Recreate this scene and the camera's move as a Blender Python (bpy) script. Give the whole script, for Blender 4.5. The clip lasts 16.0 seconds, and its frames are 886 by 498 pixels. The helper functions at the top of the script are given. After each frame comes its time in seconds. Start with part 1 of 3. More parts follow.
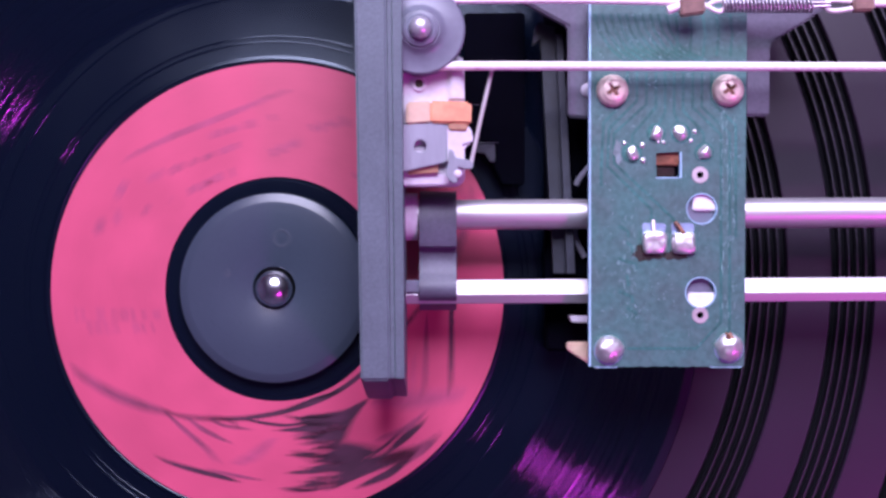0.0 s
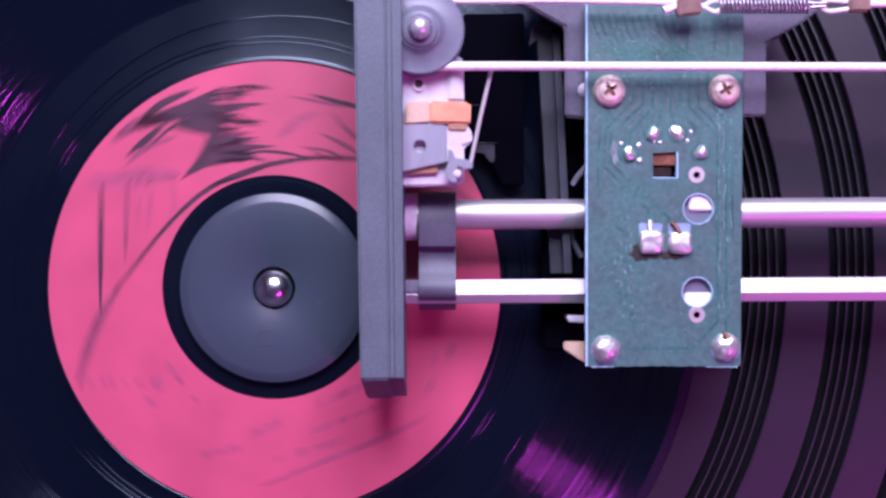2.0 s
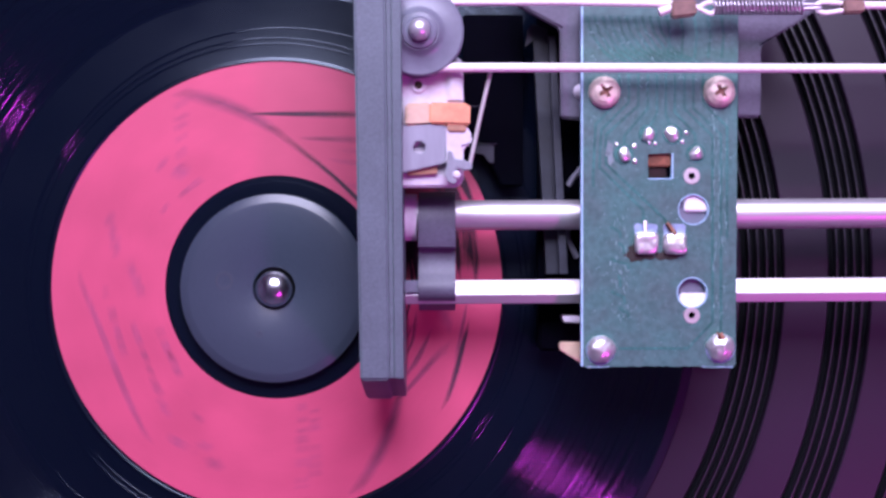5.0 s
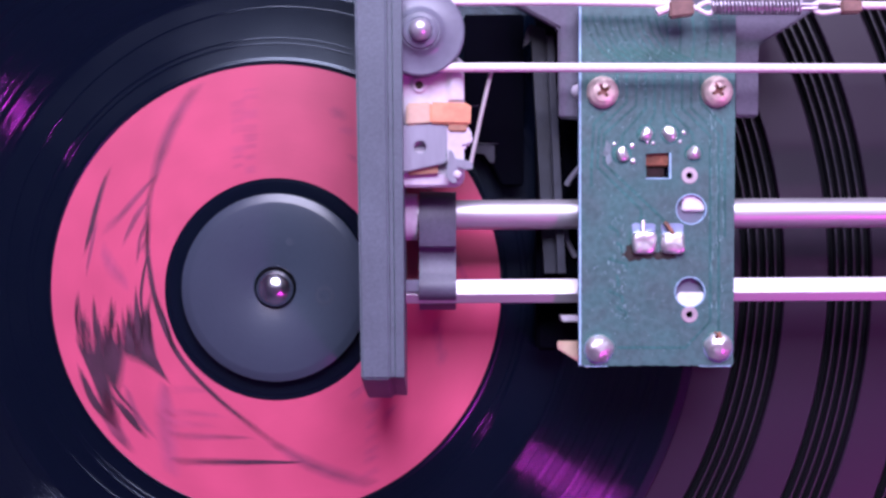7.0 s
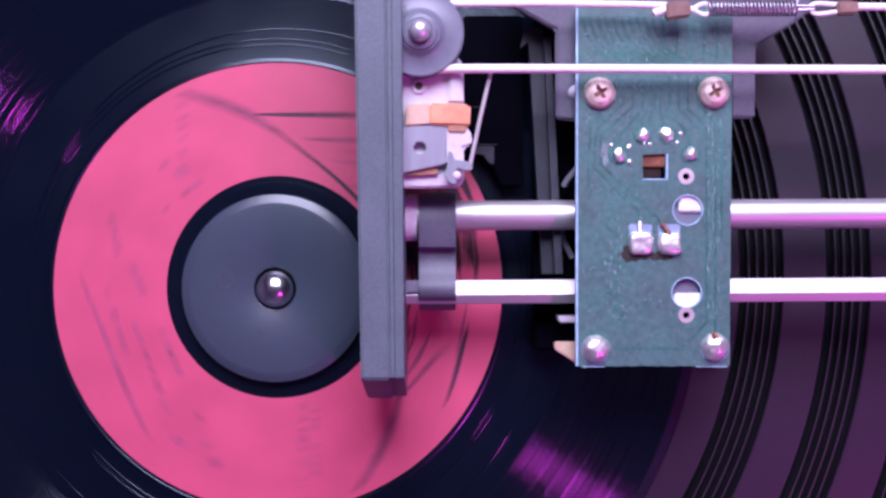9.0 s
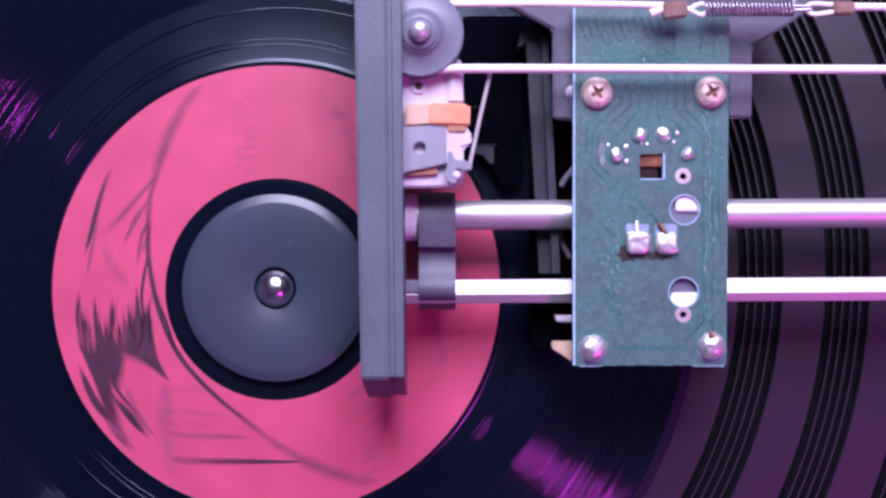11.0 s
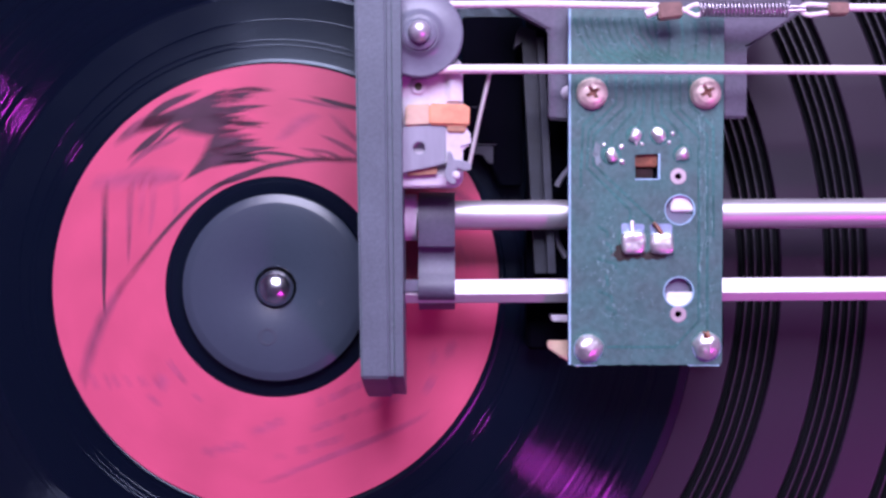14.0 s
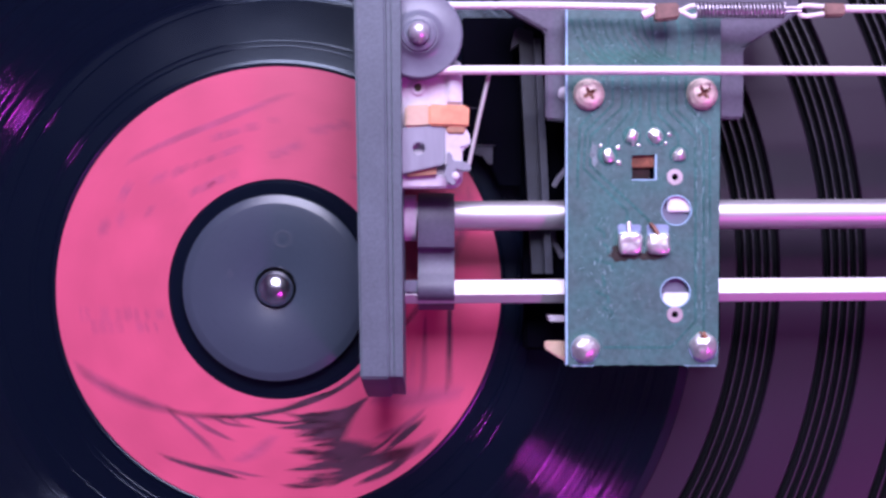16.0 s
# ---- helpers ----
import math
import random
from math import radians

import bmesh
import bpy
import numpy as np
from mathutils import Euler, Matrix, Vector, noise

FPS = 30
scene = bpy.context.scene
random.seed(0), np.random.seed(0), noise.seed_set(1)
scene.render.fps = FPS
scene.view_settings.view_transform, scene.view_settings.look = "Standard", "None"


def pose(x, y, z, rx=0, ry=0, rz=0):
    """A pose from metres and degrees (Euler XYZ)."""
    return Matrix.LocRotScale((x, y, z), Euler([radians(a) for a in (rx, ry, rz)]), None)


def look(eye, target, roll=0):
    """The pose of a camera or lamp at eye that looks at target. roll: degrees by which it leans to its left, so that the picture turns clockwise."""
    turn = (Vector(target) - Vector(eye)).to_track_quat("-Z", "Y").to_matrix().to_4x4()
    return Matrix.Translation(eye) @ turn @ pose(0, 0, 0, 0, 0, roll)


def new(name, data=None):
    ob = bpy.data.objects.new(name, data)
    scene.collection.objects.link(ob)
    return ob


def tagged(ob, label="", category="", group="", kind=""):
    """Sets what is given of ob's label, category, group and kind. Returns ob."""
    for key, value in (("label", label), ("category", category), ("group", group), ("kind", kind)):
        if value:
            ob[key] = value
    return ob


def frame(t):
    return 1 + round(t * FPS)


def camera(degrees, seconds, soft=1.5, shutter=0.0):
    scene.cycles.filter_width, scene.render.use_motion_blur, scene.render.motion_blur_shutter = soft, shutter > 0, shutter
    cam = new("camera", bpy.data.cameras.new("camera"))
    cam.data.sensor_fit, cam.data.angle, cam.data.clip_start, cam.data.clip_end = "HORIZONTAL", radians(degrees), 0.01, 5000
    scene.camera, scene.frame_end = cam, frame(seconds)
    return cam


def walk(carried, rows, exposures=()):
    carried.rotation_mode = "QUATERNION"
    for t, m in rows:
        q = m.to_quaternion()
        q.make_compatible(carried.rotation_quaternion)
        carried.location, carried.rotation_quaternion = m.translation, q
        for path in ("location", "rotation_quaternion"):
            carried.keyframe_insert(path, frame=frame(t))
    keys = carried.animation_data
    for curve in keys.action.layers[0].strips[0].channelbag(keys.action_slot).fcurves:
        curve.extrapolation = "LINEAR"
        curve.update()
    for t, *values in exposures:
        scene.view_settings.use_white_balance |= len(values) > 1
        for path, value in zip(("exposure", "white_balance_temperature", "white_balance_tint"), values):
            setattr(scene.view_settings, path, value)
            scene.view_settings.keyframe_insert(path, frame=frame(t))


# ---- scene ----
# Plan in millimetres: the record's upper face is z = 0, the camera hangs over x = y = 0.
MM = 0.001
AXIS = (-34.5, -8.1)          # platter axis
MAT_AXIS = (-36.2, -4.9)      # the mat lies a little off the axis
SPIN = -270.0                 # degrees a second: 45 turns a minute, clockwise from above
TRAVEL = -3.63                # carriage travel over the clip, mm
LENGTH = 16.0

cam = camera(38.77, LENGTH, soft=2.8, shutter=0.5)
# t, sideways and lengthwise sway, height
SWAY = [(0, 0, 0, 260), (2, .10, -.02, 260.55), (4, .28, .17, 261.1), (6.5, .05, -.02, 261.85),
        (9, .13, .14, 262.55), (12.5, .20, .01, 263.5), (14, .26, .03, 263.95), (16, .36, .14, 264.5)]
walk(cam, [(t, pose(x * MM, y * MM, z * MM)) for t, x, y, z in SWAY])

# ---------------------------------------------------------------- light
world = bpy.data.worlds.new("world")
scene.world = world
world.use_nodes = True
world.node_tree.nodes["Background"].inputs[0].default_value = (.5, .6, .8, 1)
world.node_tree.nodes["Background"].inputs[1].default_value = 0.05
scene.view_settings.exposure = 0.0


def lamp(name, eye, target, watts, colour, sx, sy):
    data = bpy.data.lights.new(name, "AREA")
    data.shape, data.size, data.size_y = "RECTANGLE", sx, sy
    data.energy, data.color = watts, colour
    ob = new(name, data)
    ob.matrix_world = look(eye, target)
    return ob


lamp("ceiling_lamp", (.03, .47, .53), (0, 0, 0), 12.4, (.765, .72, 1.02), .46, .40)
lamp("magenta_lamp", (.62, -.585, .85), (-.03, 0, 0), 4.2, (1.0, .05, .90), .09, .09)

# ---------------------------------------------------------------- materials


def material(name, colour, rough=.5, metal=0.0, grain=0.0, grain_scale=900.0, tone=.15, tone_scale=60.0,
             bump=0.0, spec=.5, coat=0.0, second=None, stretch=(1, 1, 1)):
    """Principled surface with tone at two scales, grain in gloss and fine relief."""
    m = bpy.data.materials.new(name)
    m.use_nodes = True
    n, l = m.node_tree.nodes, m.node_tree.links
    b = n["Principled BSDF"]
    b.inputs["Metallic"].default_value = metal
    b.inputs["Specular IOR Level"].default_value = spec
    b.inputs["Coat Weight"].default_value = coat
    co = n.new("ShaderNodeTexCoord")
    mp = n.new("ShaderNodeMapping")
    mp.inputs["Scale"].default_value = stretch
    l.new(co.outputs["Object"], mp.inputs["Vector"])
    big, fine = n.new("ShaderNodeTexNoise"), n.new("ShaderNodeTexNoise")
    for t, s, d in ((big, tone_scale, 4), (fine, grain_scale, 5)):
        t.inputs["Scale"].default_value, t.inputs["Detail"].default_value = s, d
        l.new(mp.outputs["Vector"], t.inputs["Vector"])
    mix = n.new("ShaderNodeMix")
    mix.data_type, mix.blend_type = "RGBA", "MIX"
    c2 = second or tuple(c * (1 - tone) for c in colour)
    mix.inputs["A"].default_value = (*[min(1, c * (1 + tone * .5)) for c in colour], 1)
    mix.inputs["B"].default_value = (*c2, 1)
    ramp = n.new("ShaderNodeMapRange")
    ramp.inputs["From Min"].default_value, ramp.inputs["From Max"].default_value = .35, .65
    l.new(big.outputs["Fac"], ramp.inputs["Value"])
    l.new(ramp.outputs["Result"], mix.inputs["Factor"])
    last = mix.outputs["Result"]
    if grain:
        g = n.new("ShaderNodeMix")
        g.data_type, g.blend_type = "RGBA", "MULTIPLY"
        g.inputs["Factor"].default_value = 1
        r = n.new("ShaderNodeMapRange")
        r.inputs["From Min"].default_value, r.inputs["From Max"].default_value = .3, .7
        r.inputs["To Min"].default_value, r.inputs["To Max"].default_value = 1 - grain, 1 + grain
        l.new(fine.outputs["Fac"], r.inputs["Value"])
        l.new(last, g.inputs["A"])
        l.new(r.outputs["Result"], g.inputs["B"])
        last = g.outputs["Result"]
    l.new(last, b.inputs["Base Color"])
    rr = n.new("ShaderNodeMapRange")
    rr.inputs["To Min"].default_value, rr.inputs["To Max"].default_value = rough * .8, min(1, rough * 1.2)
    l.new(fine.outputs["Fac"], rr.inputs["Value"])
    l.new(rr.outputs["Result"], b.inputs["Roughness"])
    if bump:
        bp = n.new("ShaderNodeBump")
        bp.inputs["Strength"].default_value, bp.inputs["Distance"].default_value = bump, .0001
        l.new(fine.outputs["Fac"], bp.inputs["Height"])
        l.new(bp.outputs["Normal"], b.inputs["Normal"])
    return m


def vinyl(name, rough, pitch, slope, spec):
    """Black vinyl whose V-shaped circular grooves lean the surface to and from the object's z axis."""
    m = bpy.data.materials.new(name)
    m.use_nodes = True
    n, l = m.node_tree.nodes, m.node_tree.links

    def math_node(op, *ins):
        q = n.new("ShaderNodeMath")
        q.operation = op
        for i, v in enumerate(ins):
            if isinstance(v, (int, float)):
                q.inputs[i].default_value = v
            else:
                l.new(v, q.inputs[i])
        return q.outputs[0]
    b = n["Principled BSDF"]
    # navy base and bluish tint put cool reflected haze into the black vinyl
    b.inputs["Base Color"].default_value = (.0014, .0036, .0100, 1)
    b.inputs["Specular Tint"].default_value = (.74, .88, 1, 1)
    b.inputs["Specular IOR Level"].default_value = spec
    co, sep = n.new("ShaderNodeTexCoord"), n.new("ShaderNodeSeparateXYZ")
    l.new(co.outputs["Object"], sep.inputs[0])
    x, y = sep.outputs["X"], sep.outputs["Y"]
    r = math_node("SQRT", math_node("ADD", math_node("MULTIPLY", x, x), math_node("MULTIPLY", y, y)))
    swing = n.new("ShaderNodeTexNoise")
    swing.noise_dimensions = "1D"
    swing.inputs["Scale"].default_value, swing.inputs["Detail"].default_value = 900, 6
    l.new(r, swing.inputs["W"])
    smudge = n.new("ShaderNodeTexNoise")
    smudge.inputs["Scale"].default_value, smudge.inputs["Detail"].default_value = 70, 4
    l.new(co.outputs["Object"], smudge.inputs["Vector"])
    wave = math_node("SINE", math_node("MULTIPLY", r, 2 * math.pi / pitch))
    lean = math_node("MULTIPLY", math_node("MULTIPLY", wave, math_node("MULTIPLY_ADD", swing.outputs["Fac"], 2.2, -.2)), slope)
    nx, ny = math_node("MULTIPLY", math_node("DIVIDE", x, r), lean), math_node("MULTIPLY", math_node("DIVIDE", y, r), lean)
    cmb, tr = n.new("ShaderNodeCombineXYZ"), n.new("ShaderNodeVectorTransform")
    l.new(nx, cmb.inputs["X"])
    l.new(ny, cmb.inputs["Y"])
    cmb.inputs["Z"].default_value = 1
    tr.vector_type, tr.convert_from, tr.convert_to = "NORMAL", "OBJECT", "WORLD"
    l.new(cmb.outputs[0], tr.inputs[0])
    if slope:
        l.new(tr.outputs[0], b.inputs["Normal"])
    rr = n.new("ShaderNodeMapRange")
    rr.inputs["To Min"].default_value, rr.inputs["To Max"].default_value = rough * .6, rough * 1.4
    l.new(smudge.outputs["Fac"], rr.inputs["Value"])
    l.new(rr.outputs["Result"], b.inputs["Roughness"])
    return m


M_GROOVE = vinyl("grooved_vinyl", .10, .00026, .66, .68)
M_INNER = vinyl("lead_in_vinyl", .09, .0005, .60, .62)
M_RUNOUT = vinyl("smooth_vinyl", .23, .0009, 0.0, .42)
M_EDGE = vinyl("dull_vinyl_edge", .55, .0009, 0.0, .3)
M_BEAD = vinyl("glossy_vinyl", .075, .0009, 0.0, .42)
M_LABEL = material("label_paper", (.55, .078, .158), .42, grain=.05, grain_scale=2500, tone=.10, tone_scale=90, bump=.15)
M_INK = material("label_ink", (.055, .014, .036), .6, grain=.35, grain_scale=1800, tone=.4, tone_scale=300)
M_INK_PALE = material("label_ink_pale", (.25, .042, .10), .6, grain=.3, grain_scale=1800, tone=.3, tone_scale=300)
M_ADAPTER = material("grey_plastic", (.044, .058, .084), .30, grain=.08, grain_scale=2500, tone=.06, tone_scale=40, bump=.08)
M_MARK = material("moulded_mark", (.058, .067, .094), .35)
M_STEEL = material("polished_steel", (.58, .57, .62), .24, metal=1, grain=.05, tone=.05)
M_PIN = material("pin_steel", (.66, .62, .70), .36, metal=.7, tone=.05)
M_SPRING = material("spring_steel", (.40, .35, .42), .42, metal=.95, grain=.05, tone=.05)
M_INK_FAINT = material("label_ink_faint", (.40, .062, .145), .6, grain=.15, grain_scale=1800, tone=.2, tone_scale=300)
M_ROD = material("rod_steel", (.66, .62, .66), .46, metal=.82, grain=.06, grain_scale=1200, tone=.06, stretch=(.05, 1, 1), bump=.05)
M_RAIL = material("bar_steel", (.48, .44, .48), .52, metal=.85, grain=.05, grain_scale=1200, tone=.05, stretch=(.05, 1, 1))
M_MAT = material("grey_rubber", (.0150, .0068, .0195), .35, spec=.95, grain=.10, grain_scale=2200, tone=.12, tone_scale=50, bump=.12)
M_MATDARK = material("shaded_gap_rubber", (.003, .003, .005), .7, tone=.2, spec=.1)
M_RIB = material("rib_rubber", (.013, .010, .018), .33, spec=1.0, grain=.1, tone=.2)
M_PLATTER = material("platter_metal", (.25, .25, .27), .4, metal=1)
M_BAR = material("cast_grey_plastic", (.100, .122, .154), .5, grain=.14, grain_scale=1800, tone=.10, tone_scale=120, bump=.35)
M_PULLEY = material("translucent_grey_nylon", (.158, .162, .215), .38, grain=.05, tone=.08)
M_WHITE = material("white_plastic", (.60, .54, .63), .42, grain=.06, tone=.10, tone_scale=150)
M_TAN = material("tan_phenolic", (.80, .33, .19), .5, grain=.1, tone=.15, tone_scale=200)
M_CREAM = material("cream_plastic", (.62, .43, .32), .5, grain=.08, tone=.12)
M_PLATE = material("brushed_plate", (.31, .31, .375), .42, metal=.3, grain=.08, tone=.1, stretch=(1, .1, 1))
M_CLIP = material("dark_grey_clip", (.088, .086, .124), .52, grain=.12, grain_scale=1500, tone=.18, tone_scale=150, bump=.2)
M_WIRE = material("wire_steel", (.50, .46, .48), .4, metal=.25, tone=.1)
M_CORD = material("white_cord", (.90, .80, .84), .6, grain=.12, grain_scale=3000, tone=.06, tone_scale=300, bump=.4, stretch=(.4, 1, 1))
M_PCB = material("green_solder_mask", (.055, .138, .132), .42, grain=.18, grain_scale=1000, tone=.2, tone_scale=170, bump=.3, coat=.2, second=(.070, .128, .130))
M_PCBEDGE = material("board_edge", (.34, .54, .70), .5, grain=.2, tone=.2)
M_TRACE = material("covered_copper_track", (.046, .150, .138), .36, grain=.3, grain_scale=1600, tone=.3, tone_scale=200)
M_SOLDER = material("solder", (.94, .90, .90), .40, metal=.9, grain=.08, tone=.15, tone_scale=500, bump=.5)
M_PAD = material("tinned_pad", (.66, .55, .60), .4, metal=.6, tone=.2)
M_SCREW = material("copper_nickel_screw", (.84, .67, .60), .45, metal=.35, grain=.12, tone=.2, tone_scale=500)
M_RECESS = material("screw_recess", (.26, .12, .095), .5, metal=.5)
M_FLUX = material("burnt_flux", (.024, .017, .013), .5, grain=.3, tone=.4, tone_scale=400)
# blue in the base colour imitates the room reflected by shiny tin
M_BAREPAD = material("bare_tinned_pad", (.36, .45, .66), .36, metal=.45, grain=.1, tone=.2, tone_scale=400)
M_RESIDUE = material("dried_flux_film", (.16, .21, .23), .4, grain=.3, grain_scale=1500, tone=.3, tone_scale=500)
M_BROWN = material("brown_phenolic", (.38, .19, .12), .5, grain=.15, tone=.2, tone_scale=300)
M_CAP = material("glossy_white_cap", (.86, .82, .86), .35, grain=.03, tone=.05)
# reddish near-black carries the slot's shade in the former's own colour
M_FORMER = material("shaded_red_former", (.020, .008, .008), .6, grain=.2, tone=.3, tone_scale=500, spec=.2)
M_DUST = material("pale_dust", (.30, .46, .48), .7, grain=.2, tone=.3, tone_scale=600)
M_SLAT_PALE = material("worn_dark_plastic", (.027, .030, .046), .5, grain=.2, grain_scale=1200, tone=.25, tone_scale=150)
M_OLIVE = material("olive_brass", (.045, .042, .018), .5, grain=.2, tone=.3, tone_scale=500)
M_CEILING = material("matt_ceiling", (.50, .54, .62), .9, grain=.03, grain_scale=60, tone=.05, tone_scale=2)
M_BRACKET = material("grey_carriage_plastic", (.096, .088, .128), .5, grain=.15, grain_scale=1500, tone=.14, tone_scale=120, bump=.25)
# next to no reflection, so whatever wears it stays near-black
M_BODY = material("near_black_plastic", (.0012, .0013, .0035), .7, grain=.2, tone=.25, spec=.015)
M_SLAT = material("dusty_black_plastic", (.015, .018, .029), .5, grain=.25, grain_scale=1200, tone=.3, tone_scale=150)
M_CRIMP = material("brown_crimp", (.22, .115, .10), .55, grain=.15, tone=.25, tone_scale=300)
M_COPPER = material("copper_coil", (.22, .075, .042), .45, metal=.2, grain=.3, grain_scale=1500, tone=.4, tone_scale=400)
M_PLINTH = material("plinth_black", (.02, .02, .025), .5)
M_WALL = material("painted_wall", (.33, .36, .43), .8, grain=.03, grain_scale=60, tone=.05, tone_scale=2)
M_LAMINATE = material("table_laminate", (.28, .29, .33), .5, grain=.1, grain_scale=80, tone=.15, tone_scale=6)

# ---------------------------------------------------------------- builders
ORIGIN = {}


def thing(name, at, label, category, group="", kind=""):
    ob = new(name)
    ob.empty_display_size = .005
    ob.location = [c * MM for c in at]
    ORIGIN[ob.name] = Vector(at)
    return tagged(ob, label, category, group, kind)


def part(name, bm, mat, parent=None, label="", sharp=35):
    """Links a bmesh, in plan millimetres, as one mesh under its thing or part."""
    at = ORIGIN[parent.name] if parent else Vector((0, 0, 0))
    bmesh.ops.recalc_face_normals(bm, faces=bm.faces)
    bm.transform(Matrix.Scale(MM, 4) @ Matrix.Translation(-at))
    me = bpy.data.meshes.new(name)
    bm.to_mesh(me)
    bm.free()
    me.polygons.foreach_set("use_smooth", [True] * len(me.polygons))
    me.set_sharp_from_angle(angle=radians(sharp))
    me.materials.append(mat)
    ob = new(name, me)
    if parent:
        ob.parent = parent
        ORIGIN[ob.name] = at
    if label:
        ob["label"] = label
    return ob


def ring_pts(x, y, r, n, turn=0.0):
    return [(x + r * math.cos(2 * math.pi * i / n + turn), y + r * math.sin(2 * math.pi * i / n + turn)) for i in range(n)]


def prism(outline, z0, z1, bevel=0.0, holes=(), seg=2):
    """An upright plate over an outline, with through holes and softened upper edges."""
    bm = bmesh.new()
    edges = []
    for loop in (outline, *holes):
        vs = [bm.verts.new((x, y, z1)) for x, y in loop]
        edges += [bm.edges.new((vs[i], vs[i - 1])) for i in range(len(vs))]
    bmesh.ops.triangle_fill(bm, use_beauty=True, edges=edges)
    low = bmesh.ops.extrude_face_region(bm, geom=list(bm.faces), use_keep_orig=True)["geom"]
    bmesh.ops.translate(bm, verts=[v for v in low if isinstance(v, bmesh.types.BMVert)], vec=(0, 0, z0 - z1))
    if bevel:
        es = [e for e in bm.edges if len(e.link_faces) == 2 and e.calc_face_angle(0) > .6]
        bmesh.ops.bevel(bm, geom=es, offset=bevel, segments=seg, affect="EDGES", clamp_overlap=True)
    return bm


def block(x0, x1, y0, y1, z0, z1, bevel=.3):
    bm = bmesh.new()
    bmesh.ops.create_cube(bm, size=1)
    bm.transform(Matrix.Translation(((x0 + x1) / 2, (y0 + y1) / 2, (z0 + z1) / 2)) @ Matrix.Diagonal((abs(x1 - x0), abs(y1 - y0), abs(z1 - z0), 1)))
    if bevel:
        bmesh.ops.bevel(bm, geom=bm.edges[:], offset=bevel, segments=2, affect="EDGES", clamp_overlap=True)
    return bm


def loft(low, high):
    """A solid between two loops of points of the same count."""
    bm = bmesh.new()
    a, b = [bm.verts.new(p) for p in low], [bm.verts.new(p) for p in high]
    n = len(a)
    bm.faces.new(a)
    bm.faces.new(b)
    for i in range(n):
        bm.faces.new((a[i - 1], a[i], b[i], b[i - 1]))
    return bm


def lathe(x, y, profile, n=64, closed=True):
    """Turned solid about the upright line at x, y; profile of (r, z); closed joins its ends."""
    bm = bmesh.new()
    rows = []
    for r, z in profile:
        if r < 1e-6:
            rows.append([bm.verts.new((x, y, z))])
        else:
            rows.append([bm.verts.new((px, py, z)) for px, py in ring_pts(x, y, r, n)])
    pairs = list(zip(rows, rows[1:])) + ([(rows[-1], rows[0])] if closed else [])
    for a, b in pairs:
        if len(a) == 1 and len(b) == 1:
            continue
        for i in range(n):
            j = (i + 1) % n
            f = [a[i % len(a)], a[j % len(a)], b[j % len(b)], b[i % len(b)]]
            f = [v for k, v in enumerate(f) if v not in f[:k]]
            if len(f) > 2:
                bm.faces.new(f)
    return bm


def dome(x, y, z, r, h, n=24, steps=6, flat=0.0):
    pr = [(0, z), (r, z)]
    for i in range(1, steps + 1):
        a = math.pi / 2 * i / steps
        pr.append((max(0.0, r * math.cos(a)) if i < steps else 0.0, z + flat + h * math.sin(a)))
    return lathe(x, y, pr, n, closed=False)


def lumpy(bm, amp, scale, square=0.0, cx=0.0, cy=0.0):
    """Uneven, hand-soldered swelling of a dome; square pushes its outline towards a square."""
    for v in bm.verts:
        d = noise.noise_vector(v.co * scale) * amp
        v.co += Vector((d.x, d.y, abs(d.z) if v.co.z > 20.3 else 0))
        if square:
            x, y = v.co.x - cx, v.co.y - cy
            k = 1 + square * min(abs(x), abs(y)) / (max(abs(x), abs(y)) + 1e-6)
            v.co.x, v.co.y = cx + x * k, cy + y * k
    return bm


def tube(points, r, n=12):
    """A round bar or cord along points."""
    bm = bmesh.new()
    pts = [Vector(p) for p in points]
    rows, up = [], None
    for i, p in enumerate(pts):
        d = (pts[min(i + 1, len(pts) - 1)] - pts[max(i - 1, 0)]).normalized()
        if up is None:
            up = d.orthogonal().normalized()
        up = (up - d * up.dot(d)).normalized()
        side = d.cross(up)
        rows.append([bm.verts.new(p + r * (math.cos(2 * math.pi * k / n) * up + math.sin(2 * math.pi * k / n) * side)) for k in range(n)])
    for a, b in zip(rows, rows[1:]):
        for k in range(n):
            bm.faces.new((a[k - 1], a[k], b[k], b[k - 1]))
    bm.faces.new(rows[0])
    bm.faces.new(rows[-1])
    return bm


def ribbon(points, width, z, thick=.03, taper=.35):
    """A thin raised stroke along points in the plane, narrowing to its ends."""
    pts = [Vector((x, y, 0)) for x, y in points]
    left, right = [], []
    for i, p in enumerate(pts):
        d = (pts[min(i + 1, len(pts) - 1)] - pts[max(i - 1, 0)]).normalized()
        s = abs(2 * i / (len(pts) - 1) - 1)
        w = width / 2 * (1 - (1 - taper) * s ** 2)
        q = Vector((-d.y, d.x, 0)) * w
        left.append((p + q)[:2])
        right.append((p - q)[:2])
    n = len(left)
    bm = bmesh.new()
    t = [[bm.verts.new((x, y, z + thick)) for x, y in side] for side in (left, right)]
    b = [[bm.verts.new((x, y, z)) for x, y in side] for side in (left, right)]
    for i in range(n - 1):
        bm.faces.new((t[0][i], t[0][i + 1], t[1][i + 1], t[1][i]))
        bm.faces.new((t[0][i], t[0][i + 1], b[0][i + 1], b[0][i]))
        bm.faces.new((t[1][i], t[1][i + 1], b[1][i + 1], b[1][i]))
    return bm


